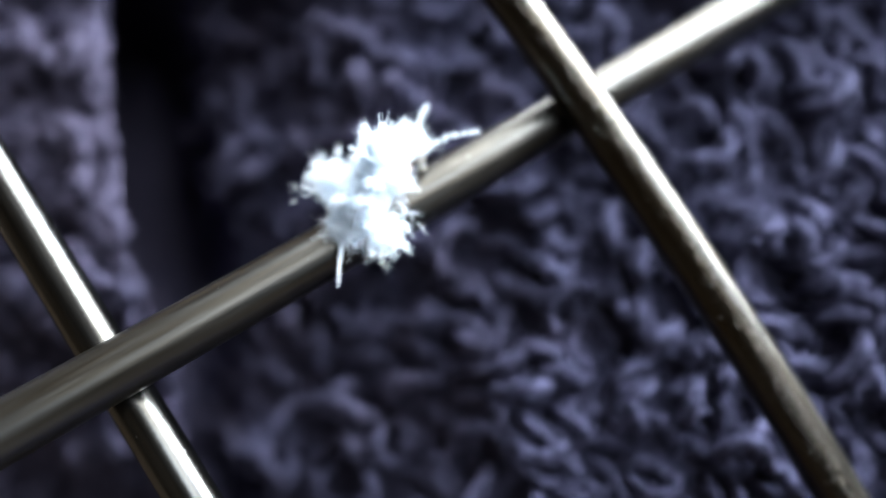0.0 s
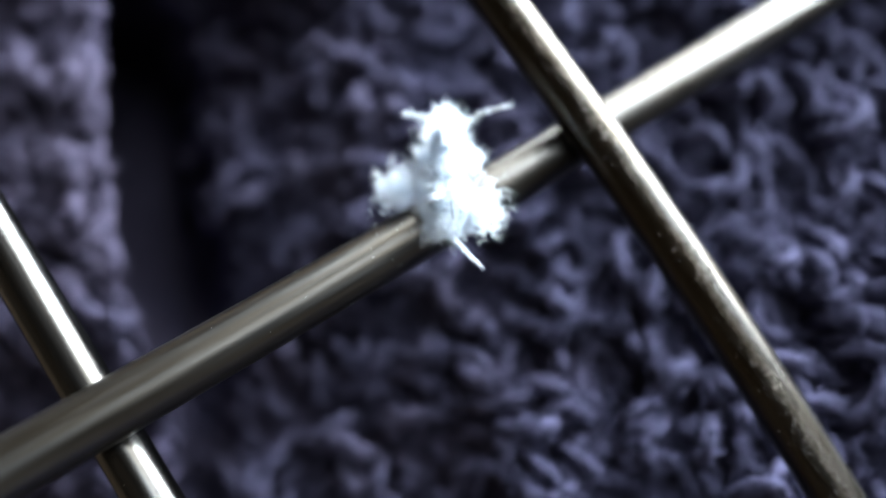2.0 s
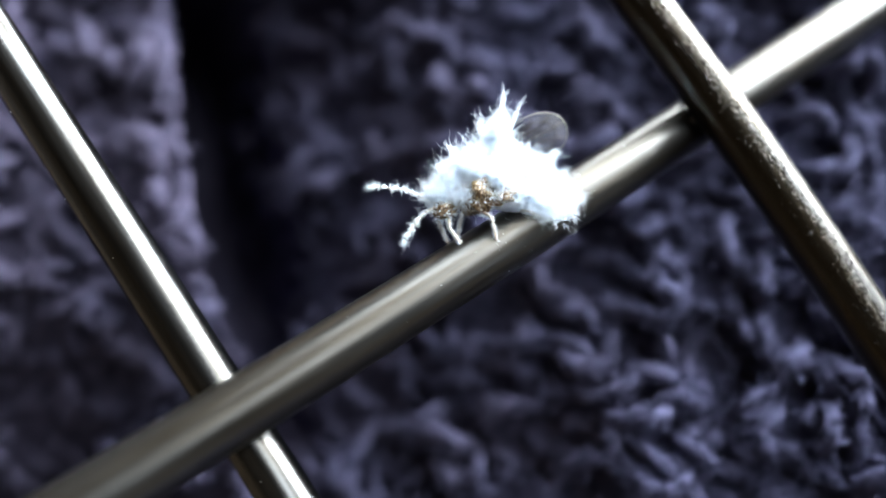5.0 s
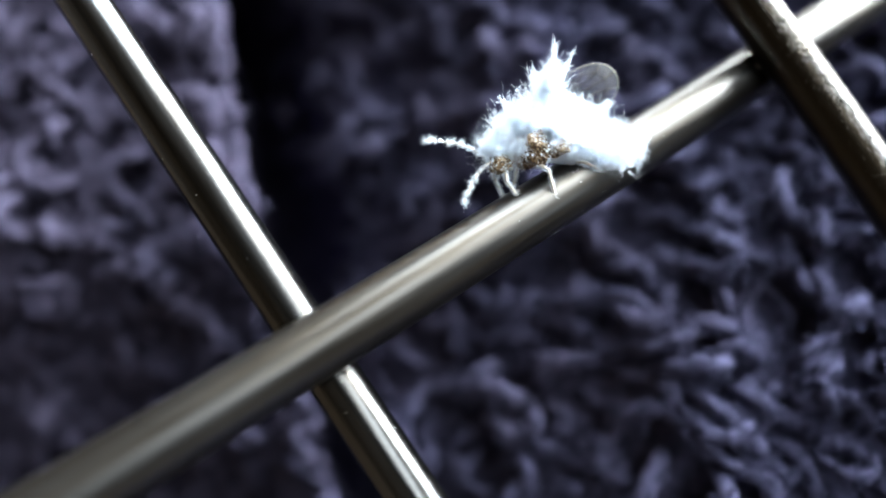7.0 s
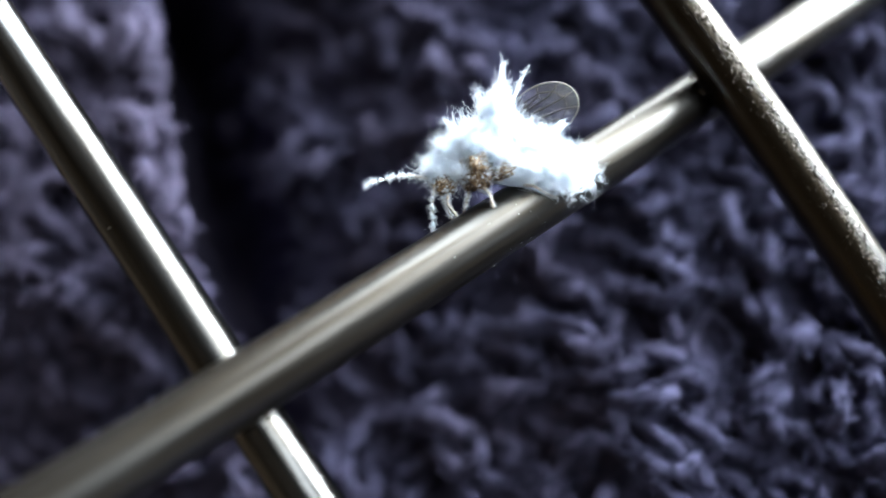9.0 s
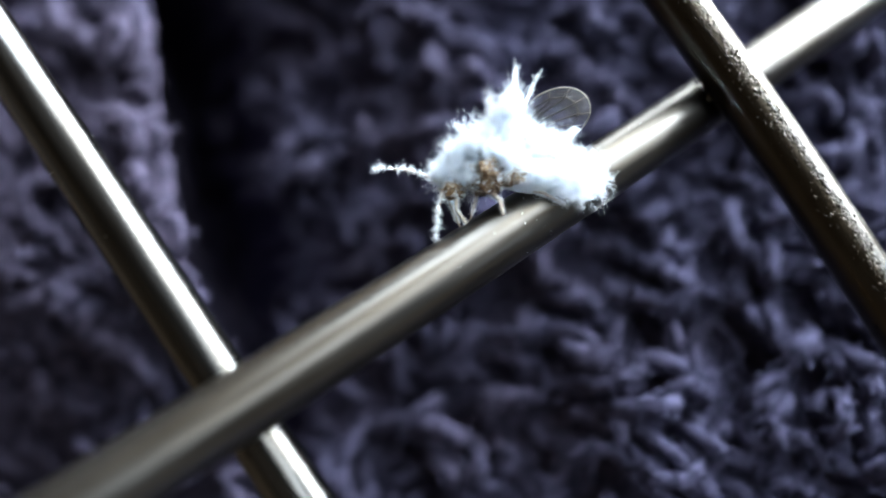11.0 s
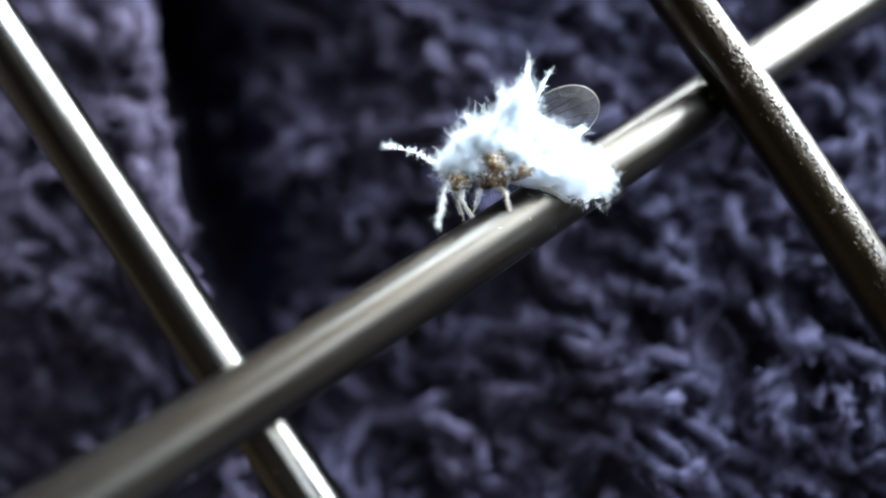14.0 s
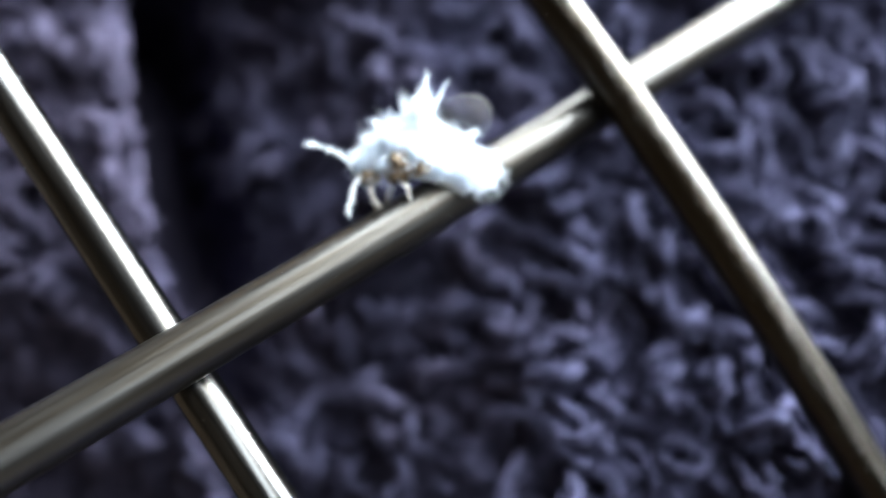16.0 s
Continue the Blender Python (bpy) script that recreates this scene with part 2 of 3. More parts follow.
def build_fleece():
    xs = [-110, -90, -75] + [-62 + 1.0 * i for i in range(38)] + [-24 + 0.4 * i for i in range(45)] + [-6 + 1.0 * i for i in range(65)]
    ys = [-70, -60, -50] + [-42 + 1.0 * i for i in range(78)] + [42, 50, 60]
    verts = [fleece(x, y, -1.8) for y in ys for x in xs]
    w = len(xs)
    # the front of the sheet lies on the table and runs on under the eye; its back hangs down to the table
    low = min(v.z for v in verts)
    first = [Vector((v.x, v.y + 0.03, FLOOR_Z + 0.001)) for v in verts[:w]]
    last = verts[-w:]
    verts = first + verts
    for drop in (1, 2, 3):
        for v in last:
            verts.append(Vector((v.x * (1 + 0.25 * drop), v.y - 0.1 * drop, low + (FLOOR_Z + 0.001 - low) * drop / 3)))
    rows_n = len(ys) + 4
    faces = [(j * w + i, (j + 1) * w + i, (j + 1) * w + i + 1, j * w + i + 1) for j in range(rows_n - 1) for i in range(w - 1)]
    cloth = new("fleece_ground", mesh("fleece_ground", verts, faces, FLEECE))
    tagged(cloth, "dark purple-grey knitted fleece with a deep fold", "fabric", kind="structure")
    rnd = random.Random(4)
    s = Soup()
    y = -36.0
    row = 0
    while y < 32:
        x = -48.0 + (row % 2) * 0.8
        while x < 52:
            cx, cy = x + rnd.uniform(-0.8, 0.8), y + rnd.uniform(-0.8, 0.8)
            x += 1.65
            if -0.15 < fold(cx, cy) < 3.0 and -22 < cy < 12:
                continue  # the bottom of the fold is bare
            turn = 1.2 + 2.4 * noise.noise(Vector((cx * 0.16, cy * 0.16, 0.0))) + rnd.gauss(0, 0.7)
            ln, r = rnd.uniform(0.7, 1.9), rnd.uniform(0.45, 0.9)
            hi = rnd.uniform(0.2, 1.3) + 3.0 * max(-0.35, noise.noise(Vector((cx * 0.27, cy * 0.27, 5.0))))
            bend = rnd.choice((-1, 1)) * rnd.uniform(0.2, 1.3)
            pts, rad = [], []
            for k in range(9):
                u = k / 8 * 2 - 1
                ax, ay = u * ln, bend * (1 - u * u) + rnd.uniform(-0.07, 0.07)
                px, py = cx + ax * math.cos(turn) - ay * math.sin(turn), cy + ax * math.sin(turn) + ay * math.cos(turn)
                if fold(cx, cy) < 0:
                    px -= max(0.0, fold(px, py) + 0.1)  # loops at the lip turn back from the fold
                pts.append(fleece(px, py, hi * (1 - u ** 4) - 1.5 + rnd.uniform(-0.1, 0.1)) / MM)
                rad.append(r * (1 - 0.3 * u * u) * rnd.uniform(0.82, 1.15))
            s.tube(pts, [q * 0.72 for q in rad], 6)
            for _ in range(46):
                i = rnd.randrange(1, 8)
                along = (pts[i + 1] - pts[i - 1]).normalized()
                d = (Vector((rnd.gauss(0, 1), rnd.gauss(0, 1), rnd.gauss(0, 1))) + OUT * 0.3).normalized()
                q = pts[i].lerp(pts[i + 1], rnd.random()) + d * rad[i] * 0.45
                e = q + d * rad[i] * rnd.uniform(0.4, 0.9) + along * rnd.uniform(-0.5, 0.5)
                s.tube([q, e, e + along * rnd.uniform(-0.4, 0.4) + d * rnd.uniform(-0.1, 0.3)], [0.06, 0.06, 0.03], 3, False)
        y += 1.4
        row += 1
    me = mesh("fleece_loops", [p * MM for p in s.v], s.f, FLEECE)
    part("fleece_loops", me, cloth, "", "stuff")


build_fleece()


# ---- the wire rack ----
def wire_points(p, d, bow, lo, hi, full_lo, full_hi):
    p, d, bow = Vector(p), Vector(d).normalized(), Vector(bow)

    def at(u):
        return p + d * u + bow * (u / 20) ** 2
    pts = [at(lo + (hi - lo) * i / 60) for i in range(61)]
    first, last = (pts[0] - pts[1]).normalized(), (pts[-1] - pts[-2]).normalized()
    return [pts[0] + first * full_lo] + pts + [pts[-1] + last * full_hi]


WIRES = {  # a point, the direction, the bow, the stretch, its straight ends, the radius
    "cross_wire": ((1.383, -0.021, 28.453), (0.7694, -0.4893, 0.4107), (0, -0.2, 0), -30, 40, 3, 20, 1.15),
    "front_wire": ((4.594, -16.52, 31.83), (0.604, 0.797, -0.017), (-0.286, 0.713, 0.33), -12, 42, 14, 14, 1.08),
    "back_wire": ((-9.197, 2.395, 26.34), (0.579, 0.811, -0.087), (0, 0, 0), -30, 26, 10, 14, 0.98),
    "far_wire": ((31.6, -15.73, 44.7), (0.627, 0.778, -0.033), (0, 0, 0), -20, 26, 14, 4, 1.05),
}


def build_rack():
    rack = new("wire_rack")
    rack.location = place(8, 30, 29)
    bpy.context.view_layer.update()
    tagged(rack, "crossed steel wires of a rack leaning on dark fleece", "wire rack")
    for name, (p, d, bow, lo, hi, a, b, thick) in WIRES.items():
        pts = [place(*q) for q in wire_points(p, d, bow, lo, hi, a, b)]
        x = way(*d)
        y = x.orthogonal().normalized()
        m = Matrix((x, y, x.cross(y))).transposed().to_4x4()
        m.translation = pts[30]
        s = Soup().tube([m.inverted() @ q / MM for q in pts], [thick] * len(pts), 40)
        skin = {"cross_wire": SATIN}.get(name, STEEL)
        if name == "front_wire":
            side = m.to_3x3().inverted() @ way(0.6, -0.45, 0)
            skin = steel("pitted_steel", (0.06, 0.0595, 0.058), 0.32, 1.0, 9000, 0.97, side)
        ob = part("wire", s.make(name, skin), rack, {"front_wire": "pitted steel wire", "cross_wire": "dull satin steel wire"}.get(name, "smooth polished steel wire"))
        ob.matrix_basis = Matrix.Translation(-rack.location) @ m
        rnd = random.Random(len(name))
        s = Soup()
        for _ in range({"cross_wire": 150, "front_wire": 90}.get(name, 60)):
            i = int(min(55, max(8, rnd.gauss(34, 5)))) if name == "cross_wire" else rnd.randrange(8, len(pts) - 8)
            q = m.inverted() @ pts[i] / MM + Vector((rnd.uniform(-0.7, 0.7), 0, 0))
            a = rnd.uniform(0, 6.3)
            r = rnd.choice((0.006, 0.008, 0.011, 0.016))
            s.lump(q + Vector((0, math.cos(a), math.sin(a))) * thick, (r * 1.4, r, r), 0.4, 3, 1)
        part("dust", s.make("dust", WOOL), ob, "pale specks of dust", "stuff")
        if name == "front_wire":
            # a ragged seam of lifted skin along the side towards the eye
            s = Soup()
            face = m.to_3x3().inverted() @ way(0.04, -0.03, -1.0)
            for _ in range(1400):
                i = rnd.randrange(4, len(pts) - 5)
                q = (m.inverted() @ pts[i].lerp(pts[i + 1], rnd.random())) / MM
                a = math.atan2(face.z, face.y) + rnd.gauss(0.0, 0.24) + 0.22 * noise.noise(Vector((q.x * 0.8, 0, 0)))
                r = rnd.choice((0.025, 0.035, 0.055))
                s.lump(q + Vector((0, math.cos(a), math.sin(a))) * (thick - 0.004), (r * rnd.uniform(0.8, 2.0), r, r * 0.8), 0.7, 3, 1)
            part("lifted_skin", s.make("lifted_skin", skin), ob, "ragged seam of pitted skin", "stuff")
    # welds where the wires cross
    for a, b in (("cross_wire", "back_wire"), ("front_wire", "cross_wire")):
        (p, d), (q, e) = ((Vector(WIRES[k][0]), Vector(WIRES[k][1]).normalized()) for k in (a, b))
        bow_a, bow_b = Vector(WIRES[a][2]), Vector(WIRES[b][2])
        best = min(((p + d * u + bow_a * (u / 20) ** 2 - q - e * v - bow_b * (v / 20) ** 2).length, u, v) for u in [i * 0.25 for i in range(-60, 120)] for v in [i * 0.25 for i in range(-60, 120)])
        one, two = p + d * best[1] + bow_a * (best[1] / 20) ** 2, q + e * best[2] + bow_b * (best[2] / 20) ** 2
        mid = one.lerp(two, WIRES[a][7] / (WIRES[a][7] + WIRES[b][7]))
        s = Soup().lump((0, 0, 0), (0.62, 0.62, 0.5), 0.35, 2.0, 3)
        for x, y in ((-0.72, 0.28), (-0.55, -0.5), (0.5, 0.55)):
            s.lump((x, y, 0), (0.17, 0.15, 0.15), 0.4, 3.0, 2)
        for x, y, z, r in ((-0.83, -0.74, -0.25, 0.16), (-0.95, -0.45, -0.1, 0.1), (-0.62, -0.9, -0.2, 0.09)):
            s.lump((place(x, y, z) - place(0, 0, 0)) / MM, (r, r, r), 0.4, 3.0, 2)
        weld = part("weld", s.make("weld", STEEL), rack, "small bright weld")
        weld.location = place(*mid) - rack.location


build_rack()

# ---- the woolly aphid: x ahead, y to its left, z up; mm, from the wire under its middle ----
def strand(s, rnd, p, d, ln, r=0.018, curl=0.5, n=6):
    p, d = Vector(p), Vector(d).normalized()
    pts, rad = [p.copy()], [r]
    for i in range(n):
        d = (d + Vector((rnd.gauss(0, 1), rnd.gauss(0, 1), rnd.gauss(0, 1))) * curl / n * 1.6).normalized()
        p = p + d * ln / n
        pts.append(p.copy())
        rad.append(r * (1 - 0.6 * (i + 1) / n))
    s.tube(pts, rad, 3, False)


def lock(s, rnd, p, d, ln, count=8, r=0.0034, curl=2.2, loose=0.11):
    """A lock of fine wax threads that share one curve and part towards the tip."""
    p, d = Vector(p), Vector(d).normalized()
    line = [p.copy()]
    for _ in range(6):
        d = (d + Vector((rnd.gauss(0, 1), rnd.gauss(0, 1), rnd.gauss(0, 1))) * curl * 0.18).normalized()
        p = p + d * ln / 6
        line.append(p.copy())
    for _ in range(count):
        a = Vector((rnd.gauss(0, 1), rnd.gauss(0, 1), rnd.gauss(0, 1)))
        b = Vector((rnd.gauss(0, 1), rnd.gauss(0, 1), rnd.gauss(0, 1)))
        n = rnd.randint(4, 7)
        pts = [line[i] + a * 0.035 + b * (loose * i / 6) + Vector((rnd.gauss(0, 1), rnd.gauss(0, 1), rnd.gauss(0, 1))) * 0.024 for i in range(n)]
        s.tube(pts, [r * (1 - 0.5 * i / n) for i in range(n)], 3, False)


def tuft(s, rnd, c, radii, count, ln, lean=(0, 0, 0), r=0.0034, curl=2.6):
    """Wool growing in locks out of an ellipsoid of small clumps."""
    c, lean = Vector(c), Vector(lean)
    for _ in range(16):
        n = Vector((rnd.gauss(0, 1), rnd.gauss(0, 1), rnd.gauss(0, 1))).normalized()
        k = rnd.uniform(0.35, 0.65)
        q = min(radii) * rnd.uniform(0.25, 0.42)
        s.lump(c + Vector((n.x * radii[0], n.y * radii[1], n.z * radii[2])) * k, (q, q, q), 0.5, 3.0, 2)
    s.lump(c, [k * 0.6 for k in radii], 0.3, 2.5, 3)
    for _ in range(count // 8):
        n = Vector((rnd.gauss(0, 1), rnd.gauss(0, 1), rnd.gauss(0, 1))).normalized()
        p = c + Vector((n.x * radii[0], n.y * radii[1], n.z * radii[2])) * rnd.uniform(0.55, 0.85)
        out = 1.9 if rnd.random() < 0.13 else 1.0
        lock(s, rnd, p, n + lean, ln * rnd.uniform(0.5, 1.15) * out, 8, r, curl / out)


def spike(s, rnd, a, b, width, count, r=0.014, fray=0.25):
    """A bundle of wax threads that draws together towards its tip."""
    a, b = Vector(a), Vector(b)
    bow = Vector((rnd.gauss(0, 0.12), rnd.gauss(0, 0.12), 0))
    for _ in range(count):
        o = Vector((rnd.gauss(0, 1), rnd.gauss(0, 1), rnd.gauss(0, 1))) * width
        k = rnd.uniform(0.45, 1.0)
        pts = []
        for i in range(8):
            u = i / 7 * k
            wave = Vector((rnd.gauss(0, 1), rnd.gauss(0, 1), rnd.gauss(0, 1))) * 0.032
            pts.append(a.lerp(b, u) + bow * (u * u) + o * (1 - u + fray * u) + wave)
        s.tube(pts, [r * (1 - 0.06 * i) for i in range(8)], 3, False)


def build_aphid():
    rnd = random.Random(11)
    bug = new("woolly_aphid")
    tagged(bug, "white woolly winged aphid on a steel wire", "insect")
    part("head", Soup().lump((3.1, 0, 0.45), (0.48, 0.45, 0.42), 0.25, 3).make("head", CHITIN), bug, "speckled brown head")
    part("thorax", Soup().lump((1.85, 0.22, 0.95), (0.74, 0.8, 0.62), 0.7, 4).lump((1.1, 0.55, 0.95), (0.5, 0.45, 0.32), 0.7, 4).make("thorax", CHITIN), bug, "speckled brown thorax")
    part("abdomen", Soup().lump((-0.2, 0, 0.75), (1.6, 0.85, 0.75), 0.15, 2).make("abdomen", WOOL), bug, "white waxy abdomen")
    for y in (-0.33, 0.33):
        part("eye", Soup().lump((3.3, y, 0.55), (0.14, 0.12, 0.15), 0.05, 2, 2).make("eye", CHITIN), bug, "dark eye")
    # wool of the back and tail
    for name, label, lean, clumps in (
        ("back_wool", "bright white curly wax wool", (0.2, 0, 0.5), (
            ((3.3, 0, 1.0), (0.46, 0.42, 0.36)), ((2.5, 0.3, 0.9), (0.2, 0.28, 0.22)), ((2.85, 0, 1.5), (0.52, 0.38, 0.42)), ((2.35, 0, 1.9), (0.52, 0.4, 0.48)), ((1.9, 0.3, 1.75), (0.55, 0.4, 0.36)), ((1.5, 0, 2.1), (0.58, 0.55, 0.58)),
            ((1.1, 0, 2.7), (0.4, 0.4, 0.6)), ((0.9, 0, 3.25), (0.17, 0.2, 0.45)), ((0.4, 0, 1.9), (0.85, 0.85, 0.72)), ((1.1, 0.75, 1.5), (0.5, 0.4, 0.35)), ((1.0, -0.8, 1.5), (0.5, 0.4, 0.4)), ((-0.5, 0, 1.6), (0.75, 0.9, 0.58)))),
        ("tail_wool", "white wax wool of the tail", (-0.4, 0, 0), (
            ((-0.8, 0, 1.2), (0.8, 1.1, 0.6)), ((-1.5, 0.1, 0.65), (0.55, 0.8, 0.5)), ((-0.6, 0.5, 0.35), (0.7, 0.5, 0.4)), ((0.3, 0.5, 1.0), (0.75, 0.75, 0.5)), ((-0.5, 0.6, 0.85), (0.8, 0.6, 0.42))))):
        s = Soup()
        for c, r in clumps:
            tuft(s, rnd, c, r, 2200, 0.5 if name == "back_wool" else 0.5, lean)
        # long stray threads that stand out of the coat
        for _ in range(260):
            c, r = clumps[rnd.randrange(len(clumps))]
            n = (Vector((rnd.gauss(0, 1), rnd.gauss(0, 1), rnd.gauss(0, 1))) + Vector((0, 0, 0.5))).normalized()
            strand(s, rnd, Vector(c) + Vector((n.x * r[0], n.y * r[1], n.z * r[2])) * 0.9, n, rnd.uniform(0.35, 0.85), 0.005, 2.4, 8)
        # specks of wax on the head and thorax
        for c, r in (((3.1, 0, 0.45), (0.48, 0.45, 0.42)), ((1.85, 0.22, 0.95), (0.74, 0.8, 0.62))):
            for _ in range(70 if name == "back_wool" else 0):
                n = Vector((rnd.gauss(0, 1), rnd.gauss(0, 1), rnd.gauss(0, 1))).normalized()
                q = Vector(c) + Vector((n.x * r[0], n.y * r[1], n.z * r[2])) * rnd.uniform(0.9, 1.1)
                k = rnd.uniform(0.025, 0.07)
                s.lump(q, (k, k, k), 0.6, 3, 1)
                lock(s, rnd, q, n, rnd.uniform(0.12, 0.3), 4, 0.004, 3.0, 0.06)
        part(name, s.make(name, WOOL), bug, label, "stuff")
    for a, b, w, fray, count, r in (((0.95, 0, 2.9), (0.8, 0.1, 4.95), 0.055, 0.9, 26, 0.008), ((0.6, -0.2, 2.9), (-0.2, -0.3, 4.55), 0.03, 1.0, 16, 0.008), ((1.4, 0.1, 2.6), (2.0, 0.2, 3.9), 0.11, 1.6, 18, 0.005),
                                    ((1.8, 0.1, 2.1), (2.45, 0.2, 3.1), 0.14, 1.5, 22, 0.005), ((2.5, 0, 2.0), (3.0, 0.1, 2.9), 0.12, 1.5, 22, 0.005), ((2.9, 0, 1.6), (3.3, 0.1, 2.15), 0.14, 1.2, 26, 0.005), ((-0.6, 0.1, 1.8), (-1.55, 0.2, 2.5), 0.13, 0.5, 46, 0.007),
                                    ((3.3, 0.1, 1.0), (3.75, 0.1, 1.3), 0.2, 1.2, 30, 0.005)):
        s = Soup()
        spike(s, rnd, a, b, w, count, r, fray)
        a, b = Vector(a), Vector(b)
        for _ in range(14):
            k = rnd.uniform(0.15, 0.8)
            lock(s, rnd, a.lerp(b, k), (b - a).normalized() + Vector((rnd.gauss(0, 0.8), rnd.gauss(0, 0.8), rnd.gauss(0, 0.5))), rnd.uniform(0.15, 0.35), 4, 0.004, 2.5, 0.04)
        part("wax_spike", s.make("wax_spike", WOOL), bug)
    s = Soup()
    spike(s, rnd, (0, 0, 0), (-2.35, 0, -0.1), 0.075, 40, 0.006, 0.4)
    filament = part("tail_filament", s.make("tail_filament", WOOL), bug, "thin white wax tail filament")
    # clear wing on the far side, with veins and a rim
    # (own space: x along from the root, y across, z through)
    n = 32
    rim = [Vector((1.45 + 1.45 * math.cos(2 * math.pi * i / n), 0.98 * math.sin(2 * math.pi * i / n) * (1 + 0.12 * math.cos(2 * math.pi * i / n)), 0)) for i in range(n)]
    mid = Vector((1.45, 0, 0.05))
    thick = Vector((0, 0, 0.012))
    verts = [p * MM for p in [mid + thick] + [p + thick for p in rim] + [mid - thick] + [p - thick for p in rim]]
    faces = []
    for i in range(n):
        j = (i + 1) % n
        faces += [(0, 1 + i, 1 + j), (n + 1, n + 2 + j, n + 2 + i), (1 + i, n + 2 + i, n + 2 + j, 1 + j)]
    wing = part("wing", mesh("wing", verts, faces, WING), bug, "clear rounded wing with dark veins")
    s = Soup().tube(rim + rim[:2], [0.022] * (n + 2), 5)
    part("vein", s.make("vein", RIM), wing, "pale rim vein")
    for k in (1, 4, 7, 10, 24, 27, 30):
        s = Soup().tube([(0.1, 0, 0), Vector((0.7, 0.3 * math.sin(2 * math.pi * k / n), 0)), rim[k].lerp(mid, 0.4) + Vector((0, 0, 0.02)), rim[k]], [0.04, 0.036, 0.03, 0.022], 5)
        part("vein", s.make("vein", VEIN), wing, "dark wing vein")
    s = Soup().tube([rim[k].lerp(mid, 0.3) for k in (10, 7, 4, 1, 30, 27, 24)], [0.024] * 7, 5)
    part("vein", s.make("vein", VEIN), wing, "dark wing vein")
    # wool fans of the folded wings; the first lies in its own space
    puffs = []
    for name, c, d, spread, count in (("wing_wool", (0, 0, 0), (-0.15, 0.8, 0.1), (0.42, 0.38, 0.38), 460), ("wing_wool", (-0.75, -1.35, 0.75), (-0.7, -0.8, 0.0), (0.5, 0.35, 0.35), 330)):
        s = Soup()
        for _ in range(count):
            o = Vector((rnd.gauss(0, spread[0]), rnd.gauss(0, spread[1]), rnd.gauss(0, spread[2])))
            lock(s, rnd, Vector(c) + o, Vector(d) * 0.8 + Vector((rnd.gauss(0, 0.7), rnd.gauss(0, 0.7), rnd.gauss(0, 0.7))), rnd.uniform(0.3, 0.75), 8, 0.003, 3.2, 0.13)
        puffs.append(part(name, s.make(name, WOOL), bug, "hazy white wool over a folded wing", "stuff"))
    # legs
    for side, hip, knee, foot in ((1, (3.0, 0.3, 0.1), (3.1, 0.65, -0.15), (2.35, 0.9, -1.25)), (-1, (2.9, -0.3, 0.1), (3.1, -0.6, -0.1), (2.75, -0.3, -1.1)),
                                  (1, (1.9, 0.5, 0.3), (1.65, 1.1, 0.2), (1.3, 1.25, -1.6)), (-1, (1.8, -0.5, 0.3), (1.9, -1.1, 0.1), (2.3, -0.7, -0.9)),
                                  (1, (0.3, 0.6, 0.3), (-0.3, 0.95, 0.1), (-0.9, 0.75, -0.25)), (-1, (0.2, -0.6, 0.3), (-0.3, -1.2, 0.1), (-0.6, -0.6, -0.3))):
        hip, knee, foot = Vector(hip), Vector(knee), Vector(foot)
        s = Soup().tube([hip, (hip + knee) / 2 + Vector((0, 0, 0.08)), knee, knee.lerp(foot, 0.35), knee.lerp(foot, 0.8), foot, foot + Vector((0.12, 0, -0.05))],
                        [0.06, 0.065, 0.052, 0.048, 0.04, 0.032, 0.012], 8)
        leg = part("leg", s.make("leg", LEG), bug, "pale jointed leg")
        s = Soup()
        for _ in range(950):
            k = rnd.random()
            p = hip.lerp(knee, k * 2) if k < 0.5 else knee.lerp(foot, k * 1.6 - 0.8)
            strand(s, rnd, p, (rnd.gauss(0, 1), rnd.gauss(0, 1), rnd.gauss(0, 1)), rnd.uniform(0.08, 0.27), 0.0038, 2.8, 5)
        part("leg_wool", s.make("leg_wool", WOOL), leg, "thin white wax on the leg", "stuff")
    # antennae, in their own space: x along
    antennae = []
    for side, ln in ((1, 1.9), (-1, 2.4)):
        s = Soup().tube([(0, 0, 0), (0.23 * ln, 0, 0.16), (0.5 * ln, 0.02, 0.22), (0.77 * ln, 0, 0.12), (ln, 0, -0.02)], [0.04, 0.034, 0.03, 0.03, 0.02], 7)
        ob = part("antenna", s.make("antenna", LEG), bug, "antenna furred with white wax")
        s = Soup()
        for _ in range(46):
            k = 0.12 + 0.88 * rnd.random()
            p = Vector((ln * k, 0, 0.22 - 0.25 * (k * 2 - 1) ** 2)) + Vector((rnd.gauss(0, 0.03), rnd.gauss(0, 0.03), rnd.gauss(0, 0.03)))
            lock(s, rnd, p, (0.3, rnd.gauss(0, 1), rnd.gauss(0, 1)), rnd.uniform(0.08, 0.3) * (0.7 + 0.4 * k), 10, 0.0034, 3.0, 0.07)
        for k in (0.3, 0.45, 0.62, 0.78, 0.92):
            q = rnd.uniform(0.035, 0.075)
            s.lump((ln * k, 0, 0.22 - 0.25 * (k * 2 - 1) ** 2), (q * 1.3, q, q), 0.7, 4.0, 2)
        part("antenna_wool", s.make("antenna_wool", WOOL), ob, "", "stuff")
        antennae.append(ob)
    return bug, antennae, filament, wing, puffs[0]


aphid, antennae, filament, wing, puff = build_aphid()
aphid.scale = (1.05, 1.05, 1.05)


def wire_top(u):
    p, d, bow = (Vector(k) for k in WIRES["cross_wire"][:3])
    return p + d.normalized() * u + bow * (u / 20) ** 2


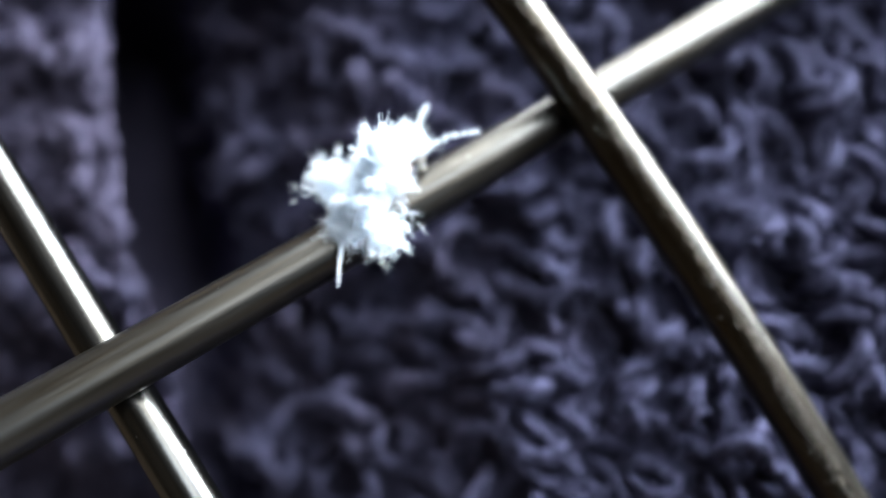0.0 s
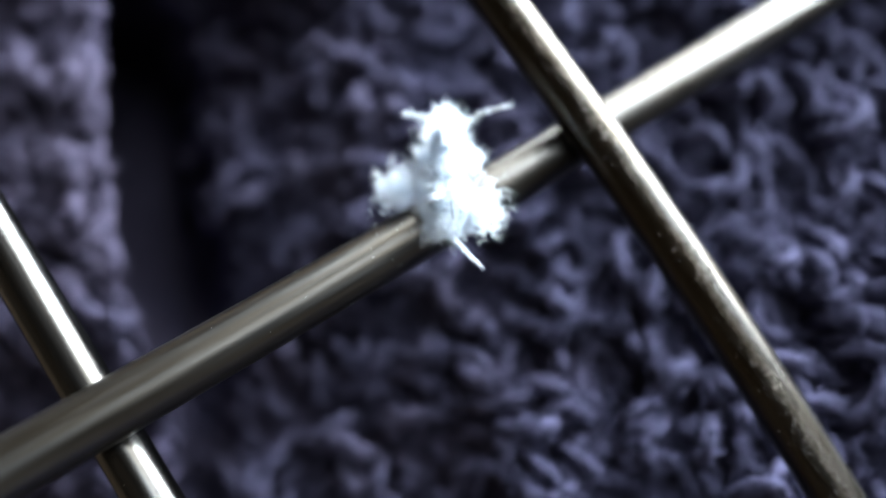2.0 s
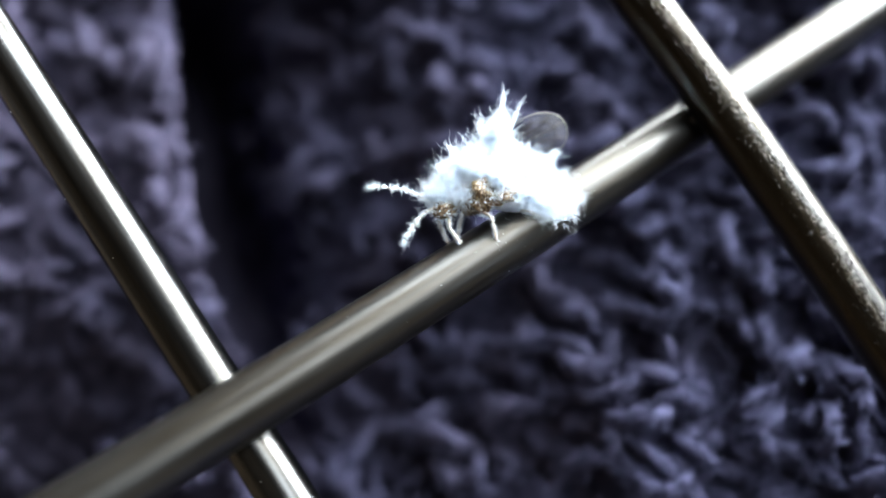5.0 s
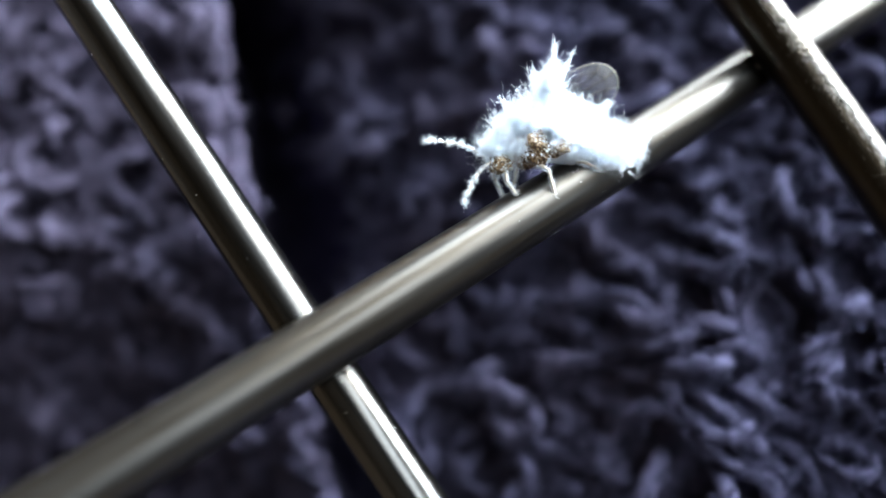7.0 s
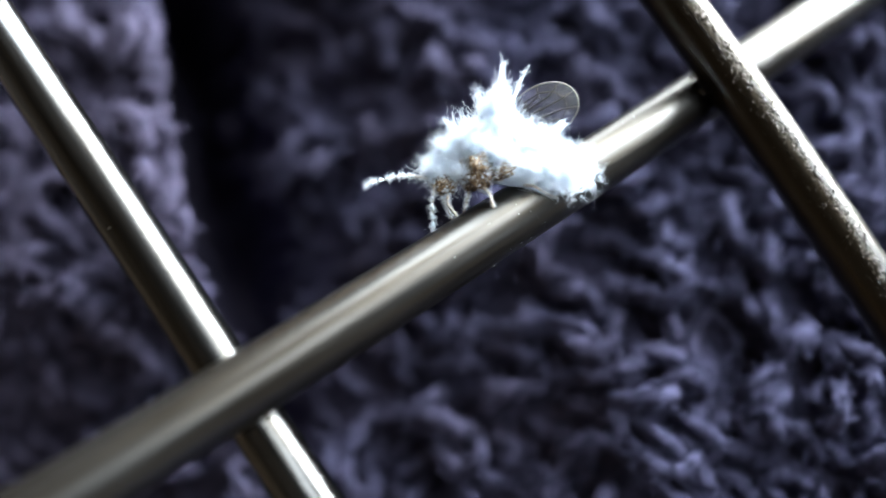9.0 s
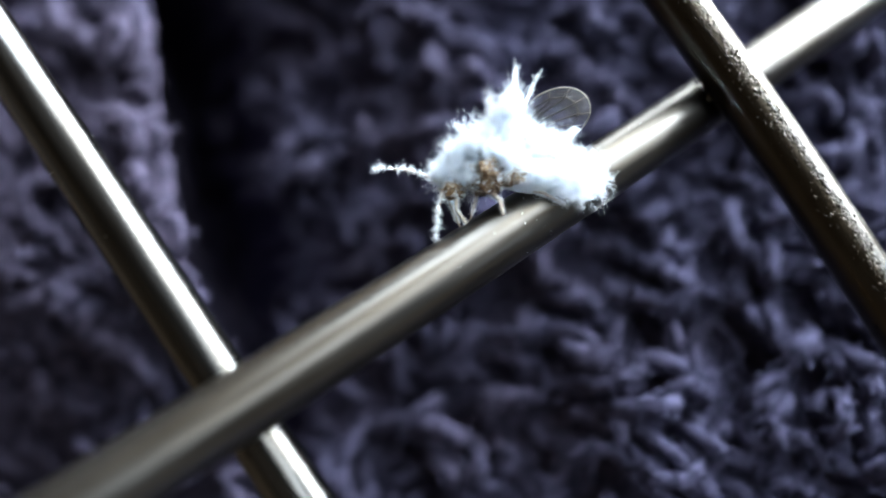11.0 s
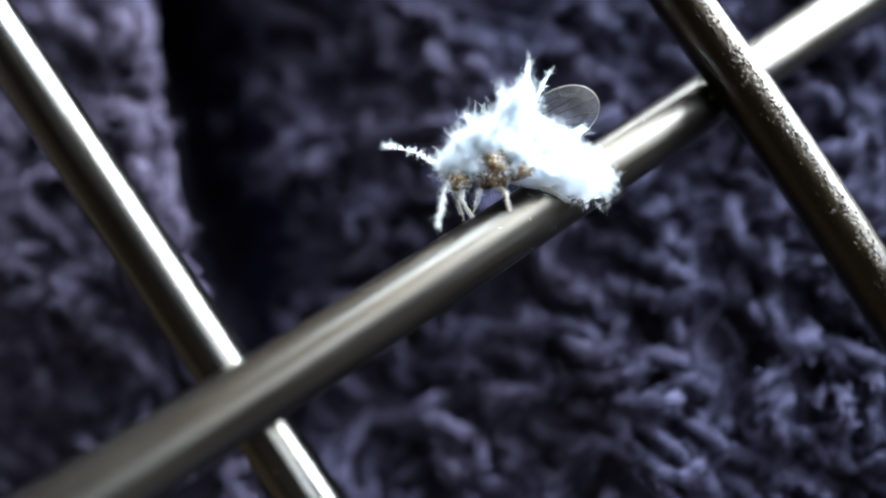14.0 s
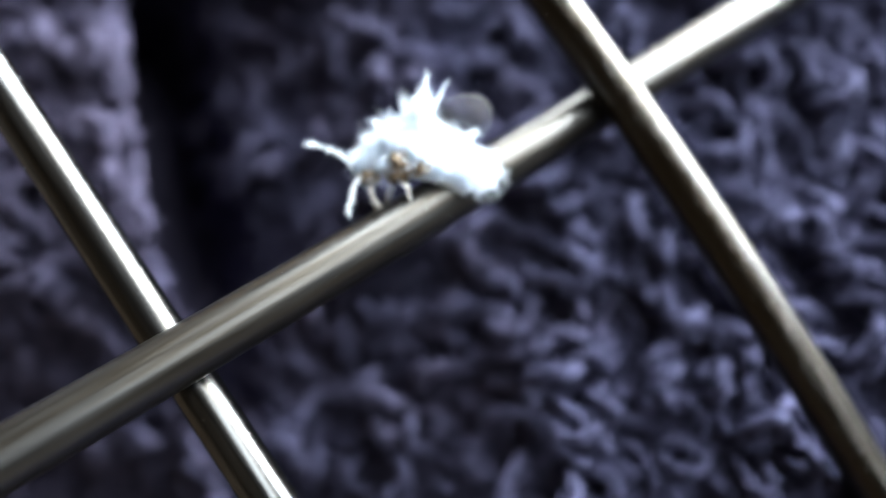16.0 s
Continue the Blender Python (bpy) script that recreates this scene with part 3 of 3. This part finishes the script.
def stance(u, ahead, up, lift=0.72):
    """Pose on the cross wire: ahead and up in the resting view's axes."""
    x = way(*ahead)
    z = way(*up)
    y = z.cross(x).normalized()
    z = x.cross(y)
    m = Matrix((x, y, z)).transposed().to_4x4()
    c = wire_top(u)
    m.translation = place(*c) + z * lift * MM
    return m


def settled(nod, turn):
    """Ahead and up once it faces along the wire: nod drops the head, turn brings it towards the eye; degrees."""
    n, k = radians(nod), radians(turn)
    return (-math.cos(n) * math.cos(k), math.sin(n), -math.sin(k)), (-math.sin(n), -math.cos(n), -0.3)


def motions():
    rows = []
    for t, u, ahead, up in (
        (0.0, 1.65, (0.5, -0.72, 0.45), (0.0, -0.55, -0.83)),
        (0.5, 5.6, (0.46, -0.72, 0.5), (0.0, -0.55, -0.83)),
        (1.0, 6.1, (0.36, -0.76, 0.5), (0.0, -0.56, -0.82)),
        (1.5, 6.1, (0.2, -0.84, 0.5), (0.0, -0.5, -0.86)),
        (2.0, 5.65, (0.0, -0.86, 0.5), (-0.05, -0.5, -0.86)),
        (2.5, 5.6, (-0.05, -0.82, 0.55), (-0.05, -0.55, -0.82)),
        (2.9, 5.7, (-0.4, -0.45, 0.75), (-0.0, -0.86, -0.5)),
        (3.1, 5.85, (-0.65, -0.3, 0.6), (-0.0, -0.9, -0.45)),
        (3.3, 5.85, (-0.88, -0.15, 0.3), (0.0, -0.93, -0.4)),
        (3.5, 5.95, (-0.97, -0.08, -0.12), (0.0, -0.93, -0.35)),
        (3.7, 5.45, (-0.95, -0.03, -0.25), (0.0, -0.95, -0.3)),
        (6.0, 1.85, *settled(9, 22)), (6.5, 1.65, *settled(10, 20)), (7.0, 1.7, *settled(7, 22)), (7.5, 1.8, *settled(5, 20)),
        (8.0, 1.7, *settled(1, 12)), (8.5, 1.95, *settled(3, 12)), (9.0, 2.4, *settled(5, 10)), (11.5, 2.55, *settled(3, 11)), (12.5, 2.5, *settled(1, 12)), (16.0, 2.65, *settled(1, 12))):
        rows.append((t, stance(u, ahead, up)))
    walk(aphid, rows)
    walk(filament, [(t, pose(-1.7 * MM, 0, 0.75 * MM, 0, drop, yaw)) for t, yaw, drop in (
        (0, 30, 0), (0.5, 25, 0), (1.0, 18, 0), (1.5, 16, 0), (2.0, 38, 0), (2.5, 45, 0), (3.0, 35, 0), (3.5, 8, 24), (3.7, 5, 22), (4.8, 60, 0), (6.0, 115, 0), (16, 118, 0))])
    # the near puff of wool swings back to the tail
    walk(puff, [(t, pose(x * MM, y * MM, z * MM, 0, 0, yaw)) for t, x, y, z, yaw in (
        (0, 0.1, 1.95, 0.9, 0), (2.5, 0.2, 1.95, 0.9, 0), (3.5, 0.5, 1.5, 0.45, 0), (3.7, 0.4, 1.45, 0.5, 10), (6, -1.3, 0.75, 0.7, 60), (16, -1.3, 0.75, 0.7, 60))])
    # the wing lies folded along the far flank, then stands up behind the back
    folded, raised = Matrix.Translation(Vector((1.3, -0.2, 1.1)) * MM), Matrix.Translation(Vector((0.5, -1.2, 2.1)) * MM)
    for m, x, y in ((folded, (-0.97, -0.05, -0.2), (-0.2, 0.1, 0.95)), (raised, (-0.87, 0.27, 0.4), (0.4, 0.1, 0.85))):
        x = Vector(x).normalized()
        z = x.cross(Vector(y)).normalized()
        m @= Matrix((x, z.cross(x), z)).transposed().to_4x4()
    walk(wing, [(0, folded), (2.9, folded), (3.6, raised), (16, raised)])
    for ob, side in zip(antennae, (1, -1)):
        rows = []
        for t, yaw, lift in ((0, 50, -15), (0.5, 55, -20), (1.5, 74, -20), (2.5, 78, -16), (3.3, 35, -20), (3.7, 20, -15), (6.0, 12, -5), (6.5, 15, 8), (7.0, 12, -8),
                             (8.0, 12, -4), (9.0, 10, 14), (11.5, 12, -4), (12.5, 12, -4), (13.5, 12, -8), (14.5, 12, -12), (16, 12, -14)):
            if side > 0 and t >= 8:
                yaw, extra = 60, 66
            else:
                extra = 55 if side > 0 and t > 3 else -12 if t > 5 else 0
            spread = 0.3 if side > 0 and t < 1.2 else 1.0
            rows.append((t, pose(3.45 * MM, side * 0.22 * MM, 0.6 * MM, 0, lift + extra, side * yaw * spread)))
        walk(ob, rows)


motions()
